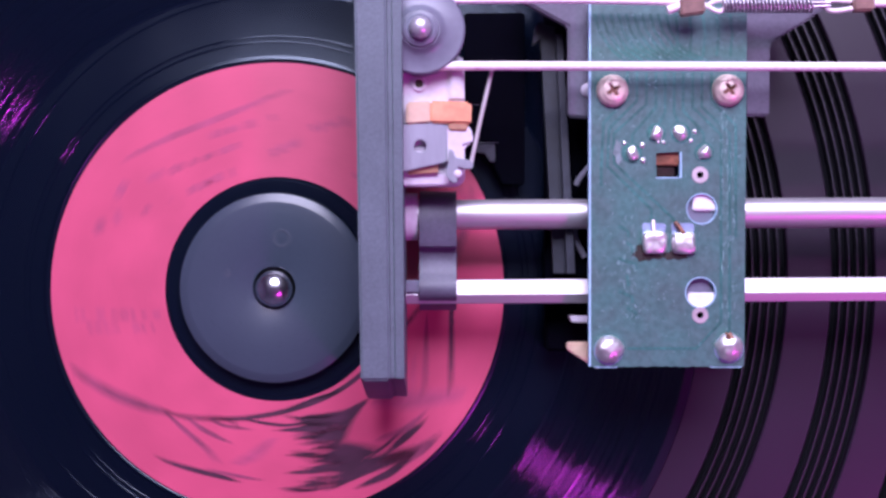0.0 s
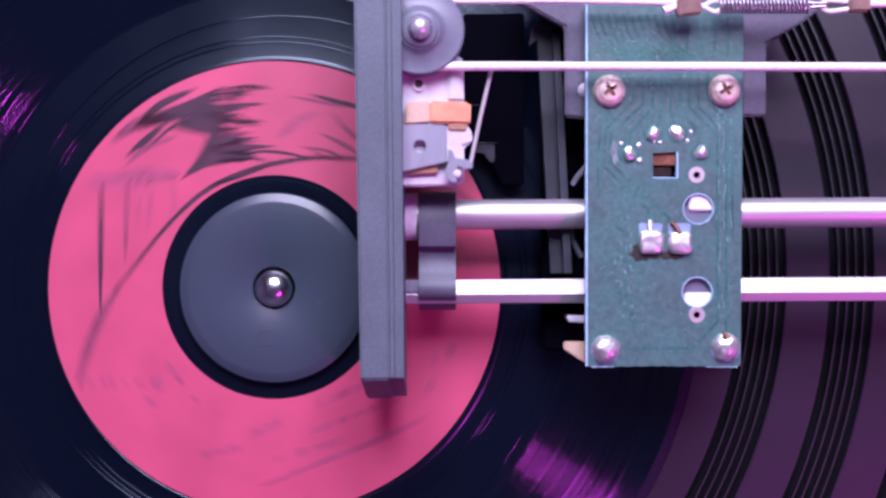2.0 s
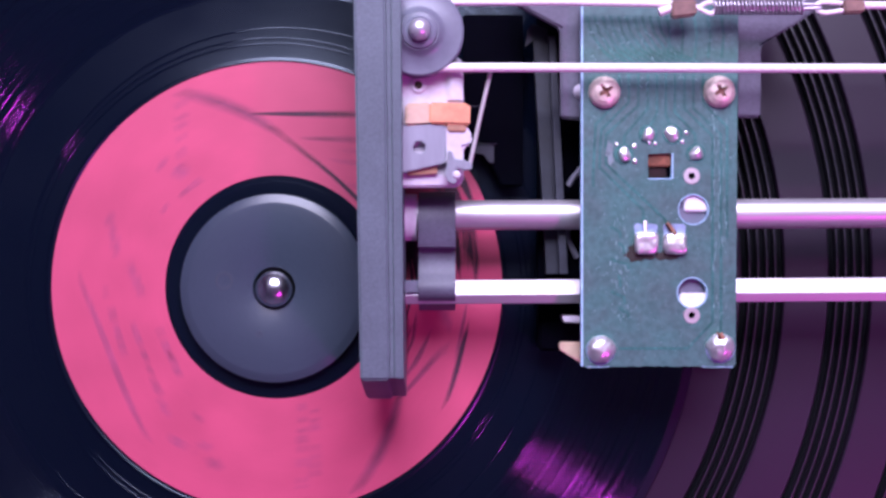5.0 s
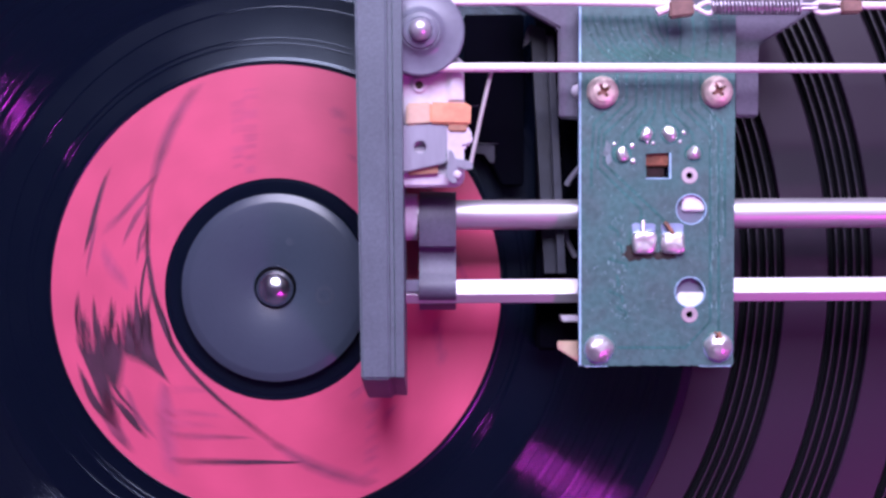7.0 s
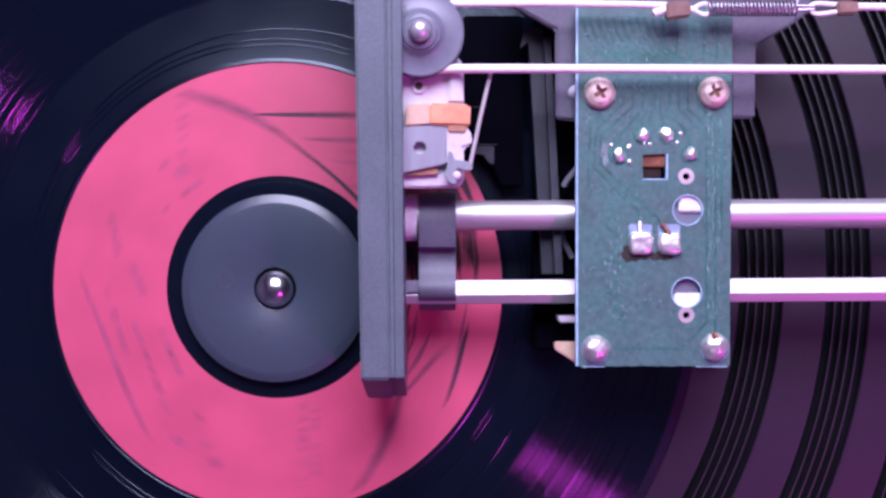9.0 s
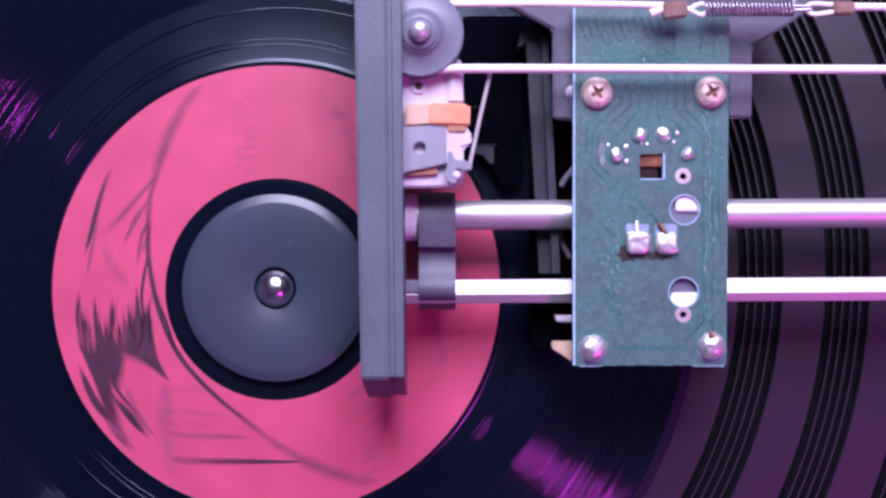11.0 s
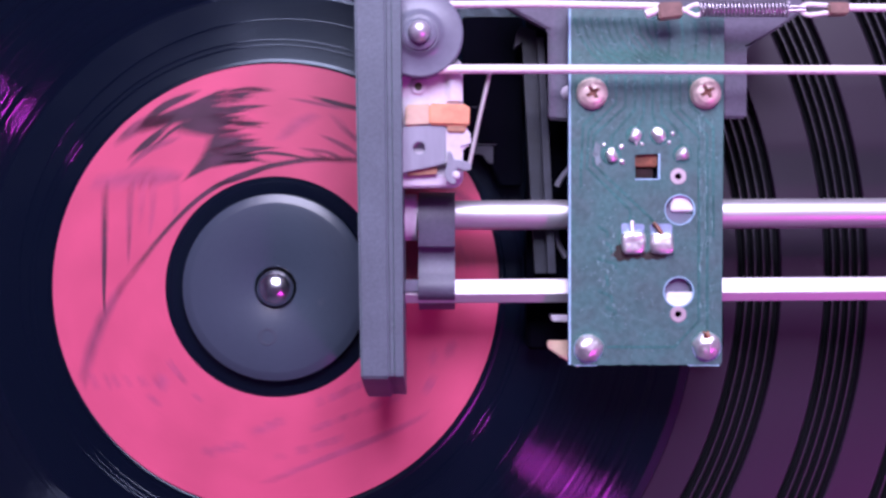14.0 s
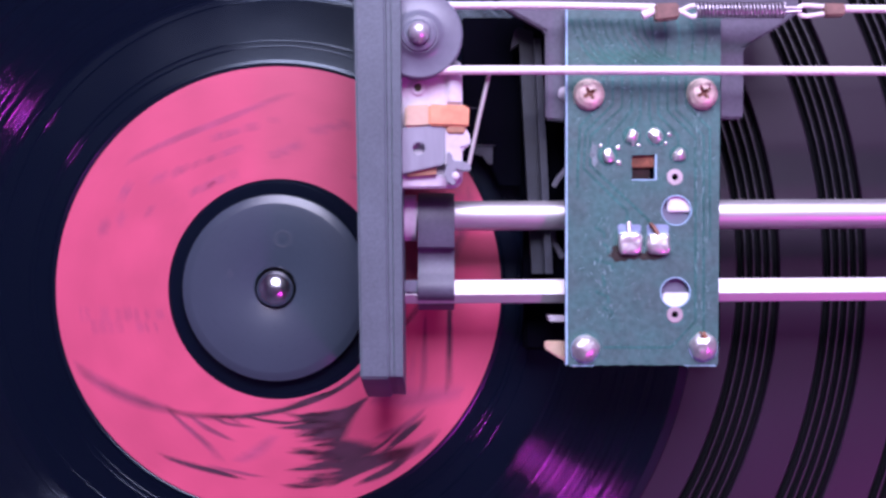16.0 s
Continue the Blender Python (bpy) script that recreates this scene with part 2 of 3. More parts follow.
def smooth_line(points, k=6):
    """Catmull-Rom through the points."""
    p = [Vector(q) for q in points]
    p = [2 * p[0] - p[1]] + p + [2 * p[-1] - p[-2]]
    out = []
    for i in range(1, len(p) - 2):
        for j in range(k):
            t = j / k
            out.append(.5 * (2 * p[i] + (p[i + 1] - p[i - 1]) * t + (2 * p[i - 1] - 5 * p[i] + 4 * p[i + 1] - p[i + 2]) * t * t
                             + (3 * p[i] - p[i - 1] - 3 * p[i + 1] + p[i + 2]) * t ** 3))
    out.append(p[-2])
    return [tuple(v) for v in out]


def pillow(cx, cy, z, rx, ry, h, n=40, steps=12):
    """A rounded-square cushion with a flat top and soft flanks."""
    rows = []
    bm = bmesh.new()
    for i in range(steps + 1):
        t = i / steps
        rise, rad = math.sin(t * math.pi / 2) ** .7, max(.001, math.cos(t * math.pi / 2)) ** .32
        ring = []
        for k in range(n):
            a = 2 * math.pi * k / n
            c, q = math.cos(a), math.sin(a)
            m = (abs(c) ** 5 + abs(q) ** 5) ** (-1 / 5)
            ring.append(bm.verts.new((cx + rx * rad * m * c, cy + ry * rad * m * q, z + h * rise)))
        rows.append(ring)
    for a, b in zip(rows, rows[1:]):
        for k in range(n):
            bm.faces.new((a[k - 1], a[k], b[k], b[k - 1]))
    bm.faces.new(rows[-1])
    return bm


def lump_ring(x, y, rx, ry, seed, n=26):
    """An uneven closed outline round a point."""
    r = random.Random(seed)
    k = [(r.uniform(0, 6.28), r.uniform(.04, .16), q) for q in (2, 3, 5, 8)]
    out = []
    for i in range(n):
        a = 2 * math.pi * i / n
        m = 1 + sum(h * math.sin(q * a + p) for p, h, q in k)
        out.append((x + rx * m * math.cos(a), y + ry * m * math.sin(a)))
    return out


def joined(pieces):
    """One bmesh from several."""
    bm = bmesh.new()
    for piece in pieces:
        me = bpy.data.meshes.new("tmp")
        piece.to_mesh(me)
        piece.free()
        bm.from_mesh(me)
        bpy.data.meshes.remove(me)
    return bm


# ---------------------------------------------------------------- the room and the player's base
def build_room():
    # unseen enclosure, its size and pale tones chosen for the bounced light
    z0, h, w = -75, 1400, 1200
    floor = part("floor", block(-w, w, -w, w, z0 - 40, z0, 0), M_LAMINATE)
    tagged(floor, "unseen pale grey surface under the player, toned to bounce light", "floor", kind="structure")
    for name, box in (("wall_north", (-w, w, w, w + 80)), ("wall_south", (-w, w, -w - 80, -w)),
                      ("wall_east", (w, w + 80, -w, w)), ("wall_west", (-w - 80, -w, -w, w))):
        tagged(part(name, block(*box, z0, h, 0), M_WALL), "unseen plain pale blue-grey wall added to bounce light", "wall", kind="structure")
    tagged(part("ceiling", block(-w, w, -w, w, h, h + 80, 0), M_CEILING), "unseen plain pale matt ceiling added to bounce light", "ceiling", kind="structure")
    base = part("plinth", block(-215, 185, -190, 190, z0, -24, 4), M_PLINTH)
    tagged(base, "black base of the record player under the platter", "plinth", kind="structure")


def build_platter():
    x, y = AXIS
    platter = thing("platter", (x, y, -24), "round metal platter turning with a polished steel spindle", "platter")
    part("disc", lathe(x, y, [(4, -24), (150, -24), (152, -22), (152, -6), (150, -4.2), (4, -4.2)], 128), M_PLATTER, platter)
    part("spindle", lathe(x, y, [(0, -20), (3.9, -20), (3.9, 2.6)] + [(3.9 * math.cos(a * math.pi / 28), 2.6 + 3.6 * math.sin(a * math.pi / 28)) for a in range(1, 14)] + [(0, 6.2)], 48, False),
         M_STEEL, platter, "polished steel spindle with a rounded tip")
    return platter


def build_mat():
    x, y = MAT_AXIS
    mat = thing("platter_mat", (x, y, -4.2), "dark grey rubber platter mat with bands of fine concentric ribs", "turntable mat")
    # Gap floor is near-black and dull, standing in for shade between the ribs.
    part("backing", lathe(x, y, [(4, -4.2), (150, -4.2), (150, -3.9), (4, -3.9)], 160), M_MATDARK, mat, "rubber floor of the rib gaps, shade put into its colour")
    groups = [(98.8, 107.8), (117.1, 126.1), (135.2, 144.2)]
    inner = 30.0
    for a, b in groups + [(149.5, 150)]:
        part("flat_band", lathe(x, y, [(inner, -3.9), (a, -3.9), (a, -2.15), (a - .25, -1.9), (inner + .25, -1.9), (inner, -2.15)], 200), M_MAT, mat)
        if b < 149:
            step = (b - a) / 5
            for k in range(1, 5):
                c = a + step * k
                part("rib", lathe(x, y, [(c - .24, -3.9), (c + .24, -3.9), (c + .21, -1.95), (c - .21, -1.95)], 200), M_RIB, mat)
        inner = b
    return mat


def build_record():
    x, y = AXIS
    rec = thing("record", (x, y, -1.9), "black seven inch vinyl record with a pink paper label, spinning", "record")
    part("edge", lathe(x, y, [(86.2, -1.9), (88.0, -1.75), (88.4, -1.2), (88.1, -.6), (86.2, -.05)], 200), M_EDGE, rec, "rounded rim", 30)
    part("groove_band", lathe(x, y, [(61.4, -1.8), (86.2, -1.8), (86.2, -.05), (85.0, -.20), (62.2, -.20), (61.4, -.12)], 200), M_GROOVE, rec, "finely grooved black vinyl", 4)
    part("lead_in_ring", lathe(x, y, [(61.5, -.19), (63.6, -.19), (63.6, -.17), (61.5, -.17)], 200), M_INNER, rec, "shinier innermost grooves")
    # the lead-out groove winds inwards and ends in a closed ring
    spiral = []
    for k in range(387):
        deg, rad = 60 + k, 61.4 - .0244 * k
        spiral.append((x + rad * math.cos(radians(deg)), y + rad * math.sin(radians(deg)), -.40))
    part("lead_out", tube(spiral, .35, 16), M_BEAD, rec, "spiral lead-out groove")
    for rad in (52.0, 50.9):
        part("lead_out", tube([(x + rad * math.cos(radians(k * 2)), y + rad * math.sin(radians(k * 2)), -.40) for k in range(181)], .35, 16), M_BEAD, rec, "closed run-out ring")
    ro = [(19.2, -1.8), (61.4, -1.8), (61.4, -.12)]
    ro += [(48.1, -.12), (48.0, -.10), (47.8, -.03), (47.55, .06), (47.35, .09), (47.15, .06), (47.0, -.02), (46.95, -.02), (22.4, -.02), (22.2, .12), (21.7, .12), (19.4, -.05), (19.2, -.3)]
    part("run_out", lathe(x, y, ro, 200), M_RUNOUT, rec, "smooth black run-out area", 12)
    label = part("label", lathe(x, y, [(23.15, -.02), (46.8, -.02), (46.75, .05), (23.2, .05)], 160), M_LABEL, rec, "pink paper label with dark brush drawing")
    z = .05
    def ink(name, bm, mat=M_INK):
        part(name, bm, mat, label)
    def on(points):
        return [(x + a, y + b) for a, b in points]
    # long arcs and short strokes of the drawing
    for pts, w, m in ARCS + TWIGS + HATCHING + BRUSH:
        ink("stroke", ribbon(smooth_line(on(pts)), w, z), (M_INK_FAINT, M_INK_PALE, M_INK)[m])
    feather = random.Random(11)
    for k in range(34):
        py = feather.uniform(-41.5, -26)
        px = 9.5 + 2.2 * math.sin(py * 1.7) + feather.uniform(-1.5, 2.5)
        ln = feather.uniform(2.2, 6.5)
        ink("stroke", ribbon(smooth_line(on([(px + 2.0, py), (px - ln * .5, py + feather.uniform(-.4, .6)), (px - ln, py + feather.uniform(-.5, 1.2))])),
                             feather.uniform(.3, .85), z, taper=.1), feather.choice((M_INK, M_INK, M_INK_PALE)))
    for pts in BLOTS:
        ink("blot", prism(on(pts), z, z + .03))
    # rows of small print, too small to read
    rnd = random.Random(4)
    for (ax, ay), (bx, by), size, fill in PRINT_ROWS:
        a, b = Vector((x + ax, y + ay)), Vector((x + bx, y + by))
        d = (b - a).normalized()
        s, end, bars = 0.0, (b - a).length, []
        while s < end:
            n = rnd.uniform(.5, 1.3) * size
            if rnd.random() < fill:
                p, q = a + d * s, a + d * min(end, s + n)
                bars.append(ribbon([p[:], q[:]], size * rnd.uniform(.6, 1.0), z, taper=1))
            s += n + size * rnd.choice((.25, .3, .9))
        if bars:
            ink("print_bar", joined(bars), M_INK_FAINT)
    # the label was pressed a little off the centre
    label.location = (.30 * MM, -.19 * MM, 0)
    return rec


def build_adapter():
    x, y = AXIS[0], AXIS[1] + .12
    ad = thing("adapter", (x, y, -.05), "dark grey plastic centre adapter fitted in the record's large hole", "record adapter")
    part("disc", lathe(x, y, [(4.3, -1.6), (19.1, -1.6), (19.2, 1.4), (19.45, 1.9), (19.35, 2.3), (17.75, 2.95), (17.5, 3.0), (4.6, 3.0), (4.4, 2.9), (4.3, 2.7)], 128), M_ADAPTER, ad)
    # faint round moulding mark
    part("moulding_mark", lathe(x + 1.6, y + 10.2, [(1.3, 2.95), (1.9, 2.95), (1.8, 3.08), (1.4, 3.08)], 24), M_MARK, ad)
    part("moulding_mark", lathe(x - 9.4, y + 3.0, [(.3, 2.95), (.7, 2.95), (.65, 3.07), (.35, 3.07)], 16), M_MARK, ad)
    return ad


# drawing on the label, round its centre: points, width, dark
ARCS = [
    ([(-42.6, -16.3), (-37.3, -19.8), (-32.1, -22.4), (-26.8, -24.3), (-21.9, -25.6)], 1.98, 1),
    ([(-23.3, -25.2), (-18.7, -26.4), (-10.5, -26.8), (-4.1, -26.3), (3.5, -24.7), (10.9, -21.9), (16.9, -17.9), (22.8, -12.0), (28.0, -5.6), (33.4, 1.4)], 1.05, 2),
]
TWIGS = [
    ([(-7.0, -26.8), (-2.3, -27.7), (2.3, -28.1), (7.6, -27.2)], 0.70, 2),
    ([(-15.8, -26.4), (-10.5, -26.8), (-7.6, -28.9)], 0.70, 1),
    ([(30.3, -21.9), (30.6, -16.1), (30.8, -5.6)], 0.82, 1),
    ([(18.9, -34.8), (22.4, -32.2), (25.2, -29.6)], 0.70, 2),
    ([(-14.4, -26.6), (-10.9, -28.2), (-5.6, -28.9)], 0.70, 1),
    ([(13.1, -21.2), (8.4, -22.4), (1.4, -25.0)], 0.70, 2),
    ([(-3.7, -39.4), (-8.4, -38.5), (-14.2, -37.3)], 0.70, 1),
]
HATCHING = [
    ([(-8.8, -36.2), (-4.7, -34.2), (-0.6, -30.7)], 1.87, 0),
    ([(21.0, -23.1), (20.8, -17.3), (21.2, -14.7)], 0.58, 0),
    ([(25.9, -23.3), (25.7, -17.3), (26.3, -11.2)], 0.70, 0),
    ([(28.2, -23.3), (28.0, -18.4), (28.2, -13.5)], 0.58, 0),
    ([(19.8, -23.3), (27.4, -22.9), (38.5, -21.7)], 3.50, 0),
    ([(2.3, 41.2), (-10.5, 35.9), (-22.2, 31.3), (-31.7, 26.8)], 1.40, 0),
]
BRUSH = [
    ([(21.5, -35.2), (27.5, -34.2), (33.0, -30.6)], 2.60, 1),
    ([(20.5, -31.0), (25.5, -29.4), (30.5, -25.6)], 1.30, 1),
    ([(31.7, -0.9), (35.9, 6.1), (38.7, 13.1), (40.6, 20.3)], 1.98, 1),
    ([(-24.5, -35.0), (-18.7, -36.9), (-11.7, -38.7), (-8.2, -39.7)], 1.05, 2),
    ([(-23.1, -25.4), (-19.3, -28.9), (-14.6, -33.0), (-12.3, -35.9)], 1.05, 1),
    ([(-18.4, -26.8), (-14.9, -29.2), (-9.9, -31.7)], 1.05, 1),
    ([(35.8, -21.5), (35.9, -9.3), (36.0, 4.8)], 1.05, 2),
    ([(22.8, -33.6), (26.3, -30.7), (30.3, -27.4)], 1.52, 2),
    ([(16.9, -40.8), (23.6, -37.7), (28.9, -33.0)], 1.63, 2),
]
BLOTS = [
    [(10.3, -41.8), (12.3, -39.4), (8.8, -39.1), (12.6, -38.3), (5.8, -36.9), (11.9, -35.7), (8.8, -34.2), (11.1, -33.6), (7.6, -32.7), (11.1, -32.0), (13.8, -31.5), (17.5, -32.1), (21.0, -33.0), (18.4, -34.8), (23.6, -33.6), (27.4, -32.7), (29.2, -33.0), (26.3, -35.4), (22.2, -36.9), (18.4, -38.3), (15.2, -39.7)],
    [(11.2, -32.0), (5.8, -31.0), (7.6, -29.8), (-0.6, -29.2), (5.3, -28.2), (3.5, -26.8), (9.3, -25.7), (14.0, -24.9), (19.3, -22.3), (17.7, -24.3), (16.1, -26.4), (14.7, -28.9), (13.8, -31.4)],
]
PRINT_ROWS = [
    ((-13.7, 31.7), (-0.7, 35.6), 1.98, 0.90),
    ((-21.9, 24.5), (-7.9, 29.8), 1.75, 0.90),
    ((-14.8, 22.1), (-9.0, 24.2), 1.98, 1.00),
    ((-1.3, 28.0), (4.9, 30.7), 2.10, 1.00),
    ((7.0, 33.1), (14.9, 34.8), 2.10, 1.00),
    ((-18.3, 20.3), (-13.7, 22.1), 1.75, 0.90),
    ((-28.4, 22.2), (-21.9, 24.5), 1.75, 0.70),
    ((-27.8, 16.1), (-21.9, 18.4), 1.75, 0.70),
    ((-37.7, 12.4), (-32.4, 15.2), 2.57, 1.00),
    ((-41.8, -5.3), (-23.7, -5.3), 1.40, 0.80),
    ((-41.2, -7.9), (-25.4, -7.9), 1.28, 0.70),
    ((24.7, 19.8), (39.9, 19.8), 1.52, 0.80),
    ((24.5, 13.1), (15.2, 24.7), 1.52, 0.60),
    ((25.7, 24.3), (23.3, 18.4), 2.33, 0.70),
    ((-31.5, 21.9), (-33.8, 17.3), 2.33, 1.00),
]


# ---------------------------------------------------------------- fixed mechanism
def build_bar():
    bar = thing("end_bracket", (-12.8, 150, -24), "grey cast plastic end bracket crossing over the record", "bracket")
    far = 175
    # main beam, the groove and the lower rim along its side, all sloping off at the free end
    for name, x0, x1, xa, xb, z1, z2 in (("beam", -18.5, -15.05, -11.8, -9.66, 30, 10), ("groove", -11.75, -9.63, -10.7, -8.75, 29.0, 10),
                                         ("rim", -10.67, -8.72, -8.6, -7.05, 29.4, 10)):
        y0, y1 = (-24.0, -29.8) if name == "beam" else (-23.7, -29.3)
        loops = ([(x0, far, 9), (x1, y1, 9), (xb, y1, 9), (xa, far, 9)], [(x0, far, z1 - 5), (x1, y1, z2), (xb, y1, z2), (xa, far, z1 - 5)],
                 [(x0, far, z1), (x1, y0, z1), (xb, y0, z1), (xa, far, z1)])
        bm = bmesh.new()
        rows = [[bm.verts.new(p) for p in loop] for loop in loops]
        bm.faces.new(rows[0])
        bm.faces.new(rows[2])
        for p, q in zip(rows, rows[1:]):
            for i in range(4):
                bm.faces.new((p[i - 1], p[i], q[i], q[i - 1]))
        bmesh.ops.bevel(bm, geom=bm.edges[:], offset=.4 if name == "beam" else .12, segments=3, affect="EDGES", clamp_overlap=True)
        part(name, bm, M_BAR, bar)
    part("foot", block(-20, 8, 150, 178, -24, 12, 1.5), M_BAR, bar)
    return bar


def build_pulley():
    x, y = (-4.2, 40.86)
    pu = thing("cord_pulley", (x, y, 17), "grey translucent nylon cord pulley with a steel axle pin", "pulley")
    R = 8.297
    part("wheel", lathe(x, y, [(1.0, 22.2), (R, 22.2), (R, 23.0), (R - 1.5, 23.6), (R - 1.5, 24.7), (R - .1, 25.1), (R, 25.3), (R - .3, 25.55), (5.0, 25.5), (4.3, 25.9), (3.7, 26.6), (1.0, 26.6)], 72), M_PULLEY, pu)
    part("hub_ring", lathe(x, y, [(2.15, 26.4), (3.5, 26.4), (3.3, 27.1), (2.6, 27.4), (2.15, 27.2)], 48), M_PULLEY, pu)
    part("axle_pin", dome(x, y, 17.0, 2.1, 1.9, 32, 8, flat=11.0), M_PIN, pu, "steel pin with a rounded head")
    return pu


def build_switch():
    sw = thing("limit_switch", (-1.71, 24.68, 12), "white plastic end switch with a tan lever block and wire feeler", "switch")
    def raised(name, bm, *rest):
        bmesh.ops.translate(bm, verts=bm.verts, vec=(0, 0, 5))
        part(name, bm, *rest)
    raised("housing", prism([(-8.97, 36.64), (2.78, 36.64), (4.06, 35.79), (4.17, 13.14), (2.99, 11.96), (-8.97, 11.86)], 12, 17, .35), M_WHITE, sw)
    raised("side_rail", prism([(1.06, 34.85), (3.81, 35.7), (4.03, 27.86), (1.06, 27.86)], 16.5, 18, .5), M_WHITE, sw)
    raised("boss", lathe(-4.47, 31.17, [(.75, 16.5), (1.5, 16.5), (1.3, 17.6), (.75, 17.6)], 24), M_WHITE, sw)
    raised("rivet", dome(-4.48, 31.27, 16.9, .95, .25, 16, 4, flat=.55), M_OLIVE, sw, "dark brass rivet")
    raised("lever_base", prism([(-6.93, 27.52), (-2.1, 27.83), (-2.1, 23.53), (-6.93, 23.32)], 16.6, 19.3, .4), M_CREAM, sw, "cream plastic lever base")
    raised("lever_block", prism([(-2.42, 27.83), (5.04, 27.52), (5.36, 26.78), (5.25, 23.42), (-2.42, 23.63)], 16.8, 19.6, .4), M_TAN, sw, "tan phenolic block")
    raised("cover_plate", prism([(-7.95, 23.22), (-2.93, 23.95), (0.63, 23.53), (0.94, 22.9), (0.84, 16.63), (0.21, 16.11), (-7.95, 14.33)], 17.6, 18.9, .2,
                              holes=[ring_pts(*(-4.29, 19.24), 1.15, 20)]), M_PLATE, sw, "tilted grey metal cover plate with a round hole")
    raised("shim", prism([(-6.6, 15.32), (-0.85, 16.06), (-0.85, 14.36), (-6.6, 13.94)], 16.8, 18.0, .15), M_BROWN, sw)
    raised("tab", prism([(0.42, 23.2), (4.66, 23.41), (5.72, 21.5), (5.51, 19.81), (4.03, 19.38), (4.03, 16.0), (0.42, 16.0)], 16.6, 19, .4), M_WHITE, sw)
    raised("hook", prism([(1.16, 18.67), (1.9, 18.46), (2.32, 16.98), (4.43, 16.77), (5.7, 16.14), (5.59, 14.98), (4.22, 14.87), (2.95, 15.29), (2.32, 14.24), (2.95, 12.97), (2.32, 12.13), (1.05, 12.76), (0.53, 14.24), (1.05, 16.14)], 18.8, 20, .2), M_PLATE, sw, "grey sheet metal hook")
    raised("pivot", dome(2.74, 14.03, 16.8, .85, .5, 20, 5, flat=3.0), M_WHITE, sw)
    # brown colour stands in for the tan block's shadowy underside
    raised("lever_foot", prism([(.9, 23.6), (4.7, 23.5), (4.5, 22.1), (1.1, 22.2)], 15.5, 19.4, .25), M_BROWN, sw, "brown lip under the tan block")
    # added black plate that keeps the gap beside the switch near-black
    part("gap_plate", prism([(4.3, 48), (16.6, 48), (16.6, 13), (12.2, 13), (9.0, 19.5), (4.3, 21)], 2.6, 4.2, .3), M_BODY, sw, "added black plate filling the dark gap")
    part("plate_step", prism([(6.2, 21.2), (10.6, 21.2), (10.6, 17.6), (9.6, 17.6), (8.4, 19.4), (6.2, 19.6)], 4.2, 5.0, .15), M_SLAT, sw)
    for pts in ([(3.6, 29.2, 6), (6.0, 29.05, 6.3), (9.2, 29.2, 5)], [(5.6, 21.6, 6), (8.6, 21.4, 6.2), (11.2, 21.5, 5.2)]):
        part("lead_wire", tube(smooth_line(pts), .08, 8), M_SLAT, sw, "thin dark lead wire")
    part("feeler_wire", tube([(9.32, 34.21, 22.3), (7.2, 25.0, 22.6), (5.31, 16.24, 23.2)], .42), M_WIRE, sw, "thin bent steel wire")
    return sw


def build_clip():
    cl = thing("rod_clip", (-0.99, -0.44, 4), "dark grey plastic clip holding both guide rods", "clip")
    x0, x1 = -4.62, 2.64
    prof = [(11.42, 10.5), (11.1, 12.4), (10.4, 13.9), (9.2, 15.1), (7.6, 15.9), (5.6, 16.2), (3.4, 16.0), (1.6, 15.7), (.55, 15.4), (.25, 13.4), (-1.6, 13.2),
            (-3.6, 13.5), (-5.2, 14.3), (-6.4, 15.2), (-7.6, 15.6), (-8.9, 15.4), (-9.8, 14.6), (-10.8, 12.6), (-11.7, 10.4), (-12.29, 7.5), (11.42, 7.5)]
    bm = loft([(x0, y, z) for y, z in prof], [(x1, y, z) for y, z in prof])
    bmesh.ops.bevel(bm, geom=[e for e in bm.edges if e.calc_face_angle(0) > .9], offset=.25, segments=2, affect="EDGES", clamp_overlap=True)
    part("body", bm, M_CLIP, cl)
    # added grey cover that dims the rail's bright stub
    part("sleeve", block(-9.24, -4.4, -8.58, -6.05, 12.5, 14.9, .3), M_PULLEY, cl, "added grey cover dimming the bright rail stub")
    y = 6.34
    part("bushing", loft([(-9.27, y + 4.637 * math.cos(a), 12 + 3.6 * math.sin(a)) for a in [k * math.pi / 12 for k in range(24)]],
                         [(-4.97, y + 4.637 * math.cos(a), 12 + 3.6 * math.sin(a)) for a in [k * math.pi / 12 for k in range(24)]]), M_WHITE, cl, "white plastic bushing")
    return cl


def build_rods():
    end = 118
    rod = part("guide_rod", tube([(-10.46, 6.68, 12), (end, 7.4, 12)], 2.95, 40), M_ROD)
    tagged(rod, "polished round steel guide rod for the carriage", "rod", "guide rods")
    # the second one is a flat-sided bar with a ridge along it
    h = 2.328
    prof = [(h, 10.4), (h, 13.1), (h - .2, 13.25), (-.50, 14.35), (-.72, 14.32), (-h + .15, 13.75), (-h, 13.6), (-h, 10.4)]
    rail = part("guide_rail", loft([(-10.42, -8.48 + y, z) for y, z in prof], [(end, -7.65 + y, z) for y, z in prof]), M_RAIL, None, "", 8)
    tagged(rail, "polished flat-sided steel guide bar for the carriage", "rod", "guide rods")


def build_lower_cord():
    c = part("drive_cord", tube([(-4.23, 34.25, 24.4), (12.26, 34.25, 24.5), (118, 33.98, 24.5)], 0.867, 14), M_CORD)
    tagged(c, "taut white drive cord running off the pulley", "cord", "drive cords")


